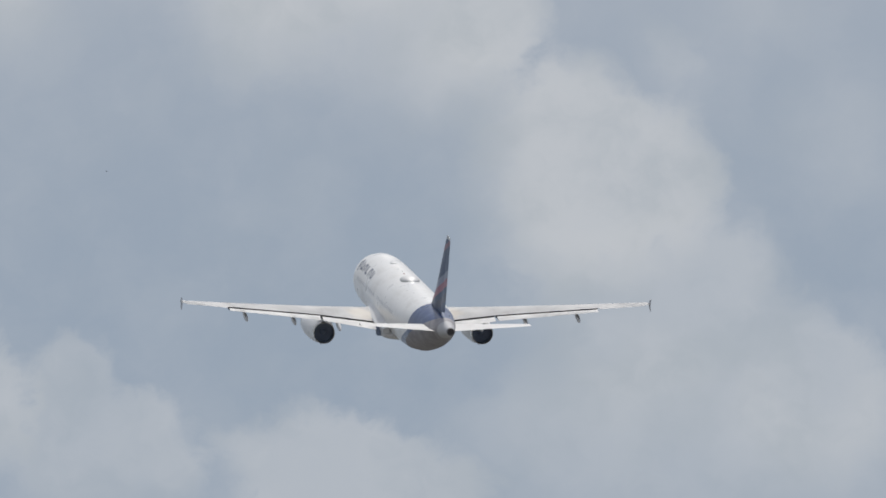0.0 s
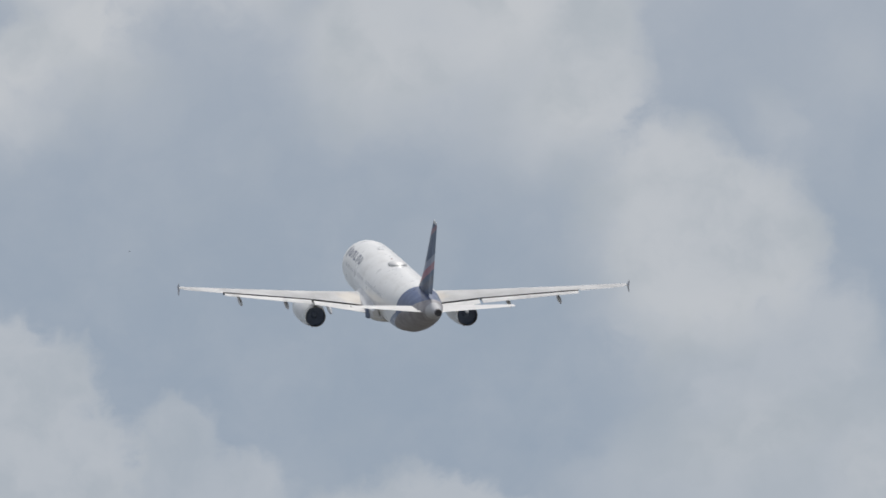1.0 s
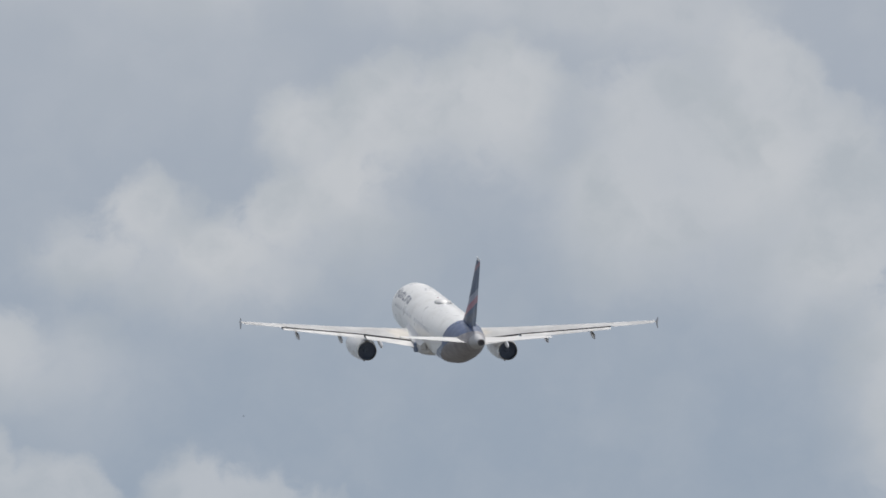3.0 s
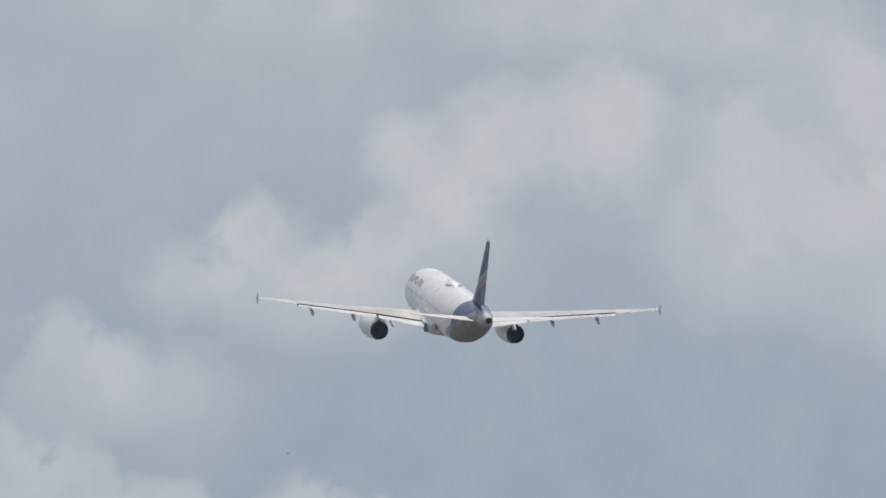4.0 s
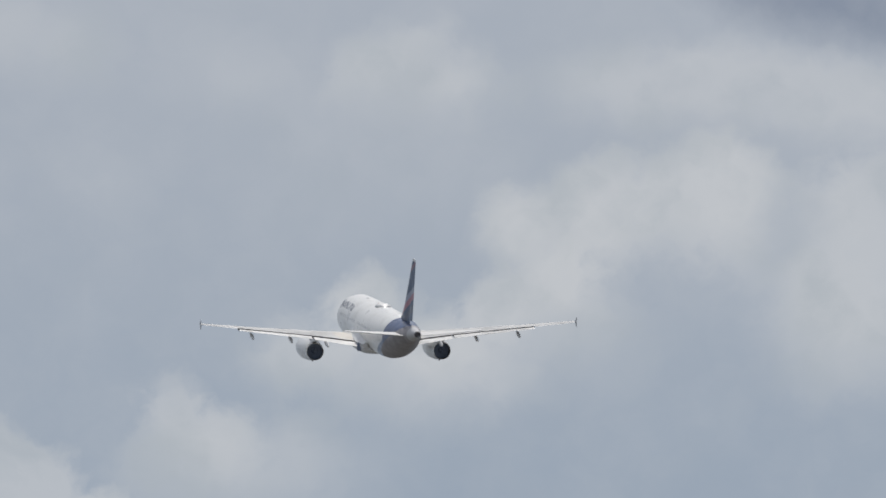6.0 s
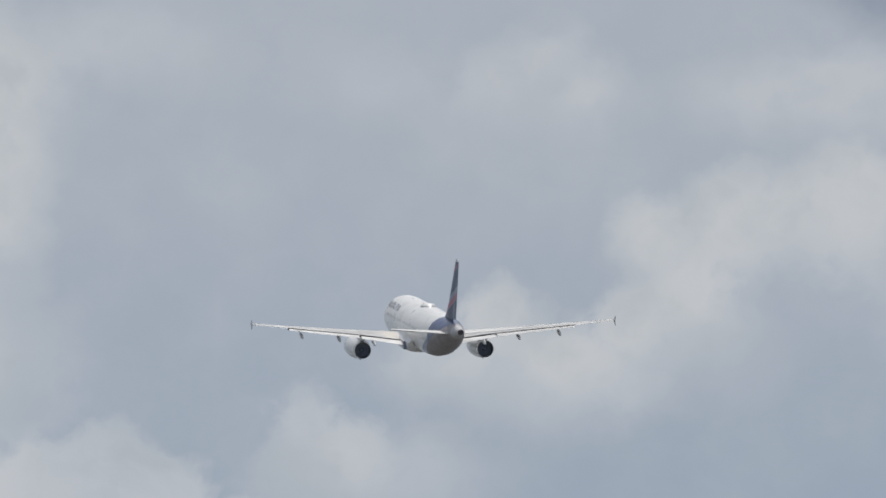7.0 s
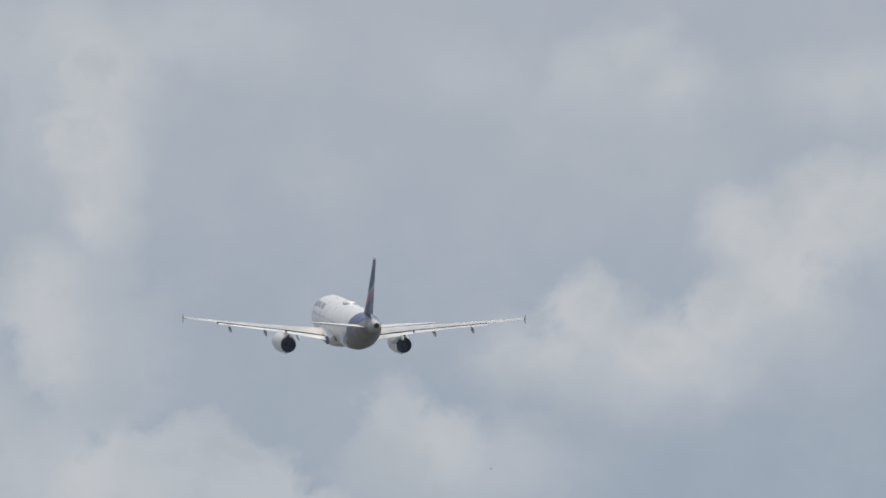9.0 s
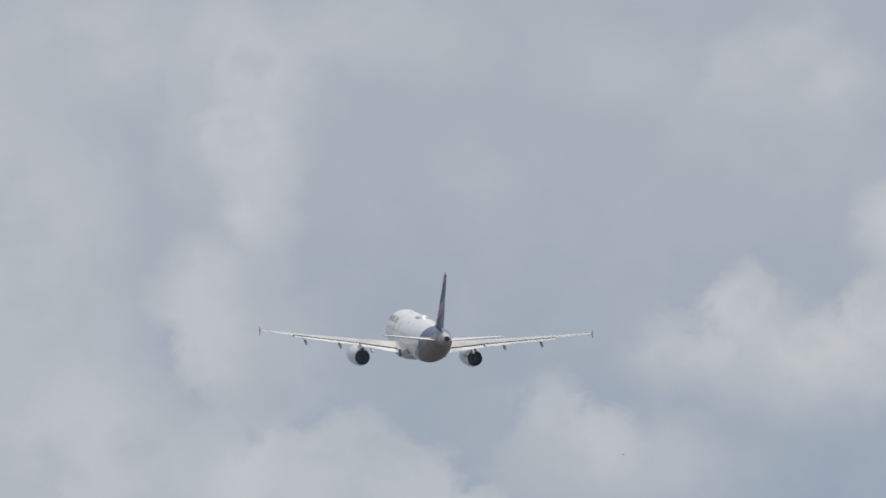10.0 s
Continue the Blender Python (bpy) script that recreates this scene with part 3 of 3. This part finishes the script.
def make_airliner():
    plane = tagged(new("airliner"), "white twin-engine jet airliner with indigo tail, climbing with flaps out", "aeroplane")
    bm = bmesh.new()
    rings = []
    fine = []
    for (x0, *a), (x1, *b) in zip(BODY, BODY[1:]):
        steps = 3 if x1 - x0 > 1 else 1
        fine += [x0 + (x1 - x0) * i / steps for i in range(steps)]
    for x in fine + [BODY[-1][0]]:
        rings.append([body_point(x, 360 * i / SEGMENTS) for i in range(SEGMENTS)])
    loft(bm, rings)
    fuselage = part("fuselage", bm, white_paint, plane, "white fuselage with indigo tail end")
    # tail cone exhaust
    bm = bmesh.new()
    loft(bm, [[body_point(37.352, 360 * i / 24, r) for i in range(24)] for r in (-0.05, -0.02)], False, False)
    bmesh.ops.translate(bm, verts=bm.verts, vec=(0, -0.01, 0))
    ring = [[((0.255 + g) * math.sin(2 * math.pi * i / 24), aft(d), 1.29 + (0.26 + g) * math.cos(2 * math.pi * i / 24)) for i in range(24)] for d, g in ((37.3, 0.02), (37.56, 0.0), (37.56, -0.03), (37.36, -0.04))]
    loft(bm, ring)
    part("tail_exhaust", bm, tail_soot, fuselage, "sooty exhaust outlet of the tail cone")
    # belly fairing
    bm = bmesh.new()
    rings = []
    for x, half, low, high in ((10.6, 1.3, -1.95, -1.2), (11.4, 1.8, -2.1, -0.9), (12.6, 2.1, -2.16, -0.65), (14.5, 2.22, -2.18, -0.55), (17.0, 2.24, -2.18, -0.6), (18.6, 2.2, -2.14, -0.75), (19.6, 2.08, -2.04, -0.9), (20.3, 1.85, -1.9, -1.1), (20.7, 1.5, -1.75, -1.3)):
        mid, h = (low + high) / 2, (high - low) / 2
        ring = []
        for i in range(32):
            s, c = math.sin(2 * math.pi * i / 32), math.cos(2 * math.pi * i / 32)
            ring.append((half * math.copysign(abs(s) ** 0.6, s), aft(x), mid + h * math.copysign(abs(c) ** 0.6, c)))
        rings.append(ring)
    loft(bm, rings)
    part("belly_fairing", bm, belly_paint, fuselage, "grey belly fairing between the wings")
    # fillets where the wings meet the body
    for side in (-1, 1):
        bm = bmesh.new()
        rings = []
        for x in (11.9, 12.6, 13.5, 14.6, 15.8, 17.0, 18.0, 19.2, 20.6):
            k = min(max((x - wing_lead(2.2)) / 6.1, 0.0), 1.0)
            top = wing_z(2.2) - math.sin(radians(1.6)) * 6.1 * k + 0.52 * math.sqrt(k) * (1 - k) * 1.35
            bulge = 1.0 if 12.5 < x < 18.5 else 0.45
            rings.append([(side * 1.8, aft(x), top + 0.62 * bulge), (side * 1.99, aft(x), top + 0.5 * bulge), (side * (2.02 + 0.14 * bulge), aft(x), top + 0.22 * bulge), (side * (2.04 + 0.42 * bulge), aft(x), top + 0.03), (side * (2.0 + 0.4 * bulge), aft(x), top - 0.3), (side * 1.7, aft(x), top - 0.3)])
        loft(bm, rings)
        part("wing_fillet", bm, belly_paint, fuselage, "grey fairing along the wing root")
    # added dark block between each inboard flap and the body, in place of shade
    for side in (-1, 1):
        bm = bmesh.new()
        box(bm, side * 2.0, side * 2.4, aft(18.5), aft(19.05), -1.82, -1.05)
        bmesh.ops.bevel(bm, geom=list(bm.edges), offset=0.05, segments=2, affect="EDGES")
        part("flap_end_shade", bm, haze_slate, fuselage, "dark block standing in for shade at the flap's inboard end")
    for side in (-1, 1):
        make_wing(plane, side)
        make_engine(plane, side)
        make_tailplane(plane, side)
    make_fin(plane)
    # radome on the roof
    bm = bmesh.new()
    rings = []
    for k in range(9):
        d = k / 8
        g = math.sqrt(max(0.003, 1 - (2 * d - 0.9) ** 2 / 1.21)) if d < 1 else 0.06
        x = 17.2 + 2.3 * d
        rings.append([(0.7 * g * math.sin(2 * math.pi * i / 20), aft(x), 2.1 + 0.28 * g * math.cos(2 * math.pi * i / 20)) for i in range(20)])
    loft(bm, rings)
    part("radome", bm, tail_paint, fuselage, "white antenna blister on the roof")
    # blade antennas and beacon
    for x, half in ((10.4, 0.25), (13.2, 0.14)):
        bm = bmesh.new()
        bmesh.ops.create_uvsphere(bm, u_segments=14, v_segments=8, radius=half, matrix=Matrix.Translation((0, aft(x), 2.13)) @ Matrix.Diagonal((1, 1.7, 0.38, 1)))
        part("antenna_dome", bm, fairing_paint, fuselage, "small white antenna dome")
    for x, tall, long in ((14.5, 0.14, 0.3),):
        bm = bmesh.new()
        loft(bm, [[(h, aft(x + d), 2.1) for d, h in foil(long, 0.1, 6, 0)], [(h * 0.5, aft(x + 0.16 + d * 0.6), 2.12 + tall) for d, h in foil(long, 0.1, 6, 0)]])
        part("blade_antenna", bm, tail_paint, fuselage)
    bm = bmesh.new()
    bmesh.ops.create_uvsphere(bm, u_segments=12, v_segments=8, radius=0.07, matrix=Matrix.Translation((0, aft(15.6), 2.14)) @ Matrix.Diagonal((1, 1.2, 0.9, 1)))
    part("beacon", bm, coral_paint, fuselage, "red beacon")
    # name along the forward side as plain blocks, with an emblem ahead of it
    for side in (-1, 1):
        for x, a0, a1, lean in ((4.55, 44, 66, 0.35), (5.0, 38, 58, 0.35)):
            bm = bmesh.new()
            skin_patch(bm, x, x + 0.3, side * a0, side * a1, nx=3, slant=lean)
            part("emblem_bar", bm, name_paint, fuselage, "indigo emblem band")
        for i in range(5):
            x = 5.95 + 1.13 * i
            bm = bmesh.new()
            skin_patch(bm, x, x + 0.2, side * 42, side * 61, nx=2)
            skin_patch(bm, x + 0.22, x + 0.66, side * (42 if i % 2 else 56), side * (47 if i % 2 else 61), nx=2)
            if i != 2:
                skin_patch(bm, x + 0.55, x + 0.74, side * 45, side * 58, nx=2)
            part("name_block", bm, name_paint, fuselage, "dark indigo lettering block")
    # cabin windows
    pane = None
    for side in (-1, 1):
        for i in range(44):
            x = 6.3 + 0.533 * i
            if abs(x - 15.2) < 0.4 or x > 29:
                continue
            if pane is None or i == 0:
                bm = bmesh.new()
                loft(bm, [[(side * (2.01 * math.sqrt(1 - ((0.41 + 0.15 * math.sin(2 * math.pi * j / 12)) / 2.11) ** 2) + o), 0.1 * math.cos(2 * math.pi * j / 12), 0.45 + 0.15 * math.sin(2 * math.pi * j / 12)) for j in range(12)] for o in (-0.03, 0.002)])
                pane = finish(bm, "cabin_window", glass_dark)
            w = body_at(x)[0] - 2.01
            ob = new("cabin_window", pane)
            ob.parent, ob.location = fuselage, (side * w, aft(x), 0)
    return plane


# ---- bird ----
def make_bird():
    bird = tagged(new("bird"), "tiny dark bird gliding far off", "bird")
    bm = bmesh.new()
    loft(bm, [[(r * math.sin(2 * math.pi * i / 10), y, r * 0.9 * math.cos(2 * math.pi * i / 10)) for i in range(10)] for y, r in ((0.24, 0.01), (0.2, 0.035), (0.13, 0.04), (0.05, 0.07), (-0.1, 0.06), (-0.22, 0.03), (-0.27, 0.02))])
    part("body", bm, feather, bird)
    for side in (-1, 1):
        bm = bmesh.new()
        flying_surface(bm, [(side * s, MID - lead, z, chord, 0.08, 2) for s, lead, z, chord in ((0.03, 0.1, 0.02, 0.19), (0.25, 0.13, 0.07, 0.17), (0.42, 0.06, 0.05, 0.12), (0.56, -0.03, 0.02, 0.04))])
        part("wing", bm, feather, bird)
    bm = bmesh.new()
    loft(bm, [[(-w, y, 0.006), (w, y, 0.006), (w, y, -0.006), (-w, y, -0.006)] for y, w in ((-0.2, 0.03), (-0.4, 0.09))])
    part("tail", bm, feather, bird)
    for ob in bird.children:
        ob.data.transform(Matrix.Scale(0.48, 4))
    return bird


sky_backdrop()
ground()
airliner = make_airliner()
bird = make_bird()


def motions():
    # seconds; place, then pitch, bank and heading
    walk(airliner, [
        (0.0, pose(-2.32, 1865.41, 292.68, 17.45, -1.15, 8.87)),
        (0.5, pose(-6.68, 1903.84, 301.67, 17.33, -1.63, 9.05)),
        (1.0, pose(-11.06, 1939.88, 310.18, 17.21, -1.87, 9.28)),
        (1.5, pose(-15.47, 1977.69, 318.84, 17.15, -2.24, 9.39)),
        (2.0, pose(-19.91, 2014.64, 327.23, 17.00, -2.33, 9.47)),
        (2.5, pose(-24.40, 2053.54, 335.79, 16.92, -1.95, 9.71)),
        (2.7, pose(-26.20, 2068.81, 339.13, 16.69, -1.77, 9.75)),
        (3.8, pose(-36.21, 2152.57, 357.02, 15.98, -0.44, 10.30)),
        (4.0, pose(-38.01, 2165.25, 359.76, 15.76, 0.15, 10.17)),
        (4.5, pose(-42.66, 2204.27, 367.71, 15.29, -0.38, 10.20)),
        (5.0, pose(-47.34, 2241.96, 375.25, 14.91, -1.30, 10.25)),
        (5.5, pose(-52.11, 2280.95, 382.83, 14.75, -1.62, 10.33)),
        (6.0, pose(-56.94, 2319.52, 390.15, 14.47, -1.91, 10.34)),
        (6.2, pose(-58.87, 2334.31, 392.92, 14.45, -2.01, 10.43)),
        (7.3, pose(-69.92, 2422.29, 408.64, 13.96, -2.10, 10.16)),
        (7.5, pose(-71.91, 2436.11, 411.03, 13.75, -1.88, 9.95)),
        (8.0, pose(-77.05, 2473.50, 417.31, 13.73, -1.22, 10.04)),
        (8.5, pose(-82.33, 2512.24, 423.60, 13.53, -1.06, 9.86)),
        (9.0, pose(-87.84, 2553.85, 430.14, 13.48, -1.17, 9.78)),
        (9.5, pose(-93.29, 2589.94, 435.53, 13.44, -1.20, 9.66)),
        (10.0, pose(-98.95, 2627.79, 440.98, 13.38, -0.71, 9.64)),
    ])
    walk(bird, [
        (0.0, pose(-38.33, 2961.42, 479.71, 0, 0, 75)),
        (1.0, pose(-47.55, 2961.64, 477.55, 0, 0, 75)),
        (2.7, pose(-61.46, 2961.47, 476.98, 0, 0, 75)),
        (4.0, pose(-70.94, 2961.57, 475.07, 0, 0, 75)),
        (7.0, pose(-80.78, 2960.73, 478.70, 0, 0, 75)),
        (10.0, pose(-88.61, 2959.81, 483.02, 0, 0, 75)),
    ])


motions()
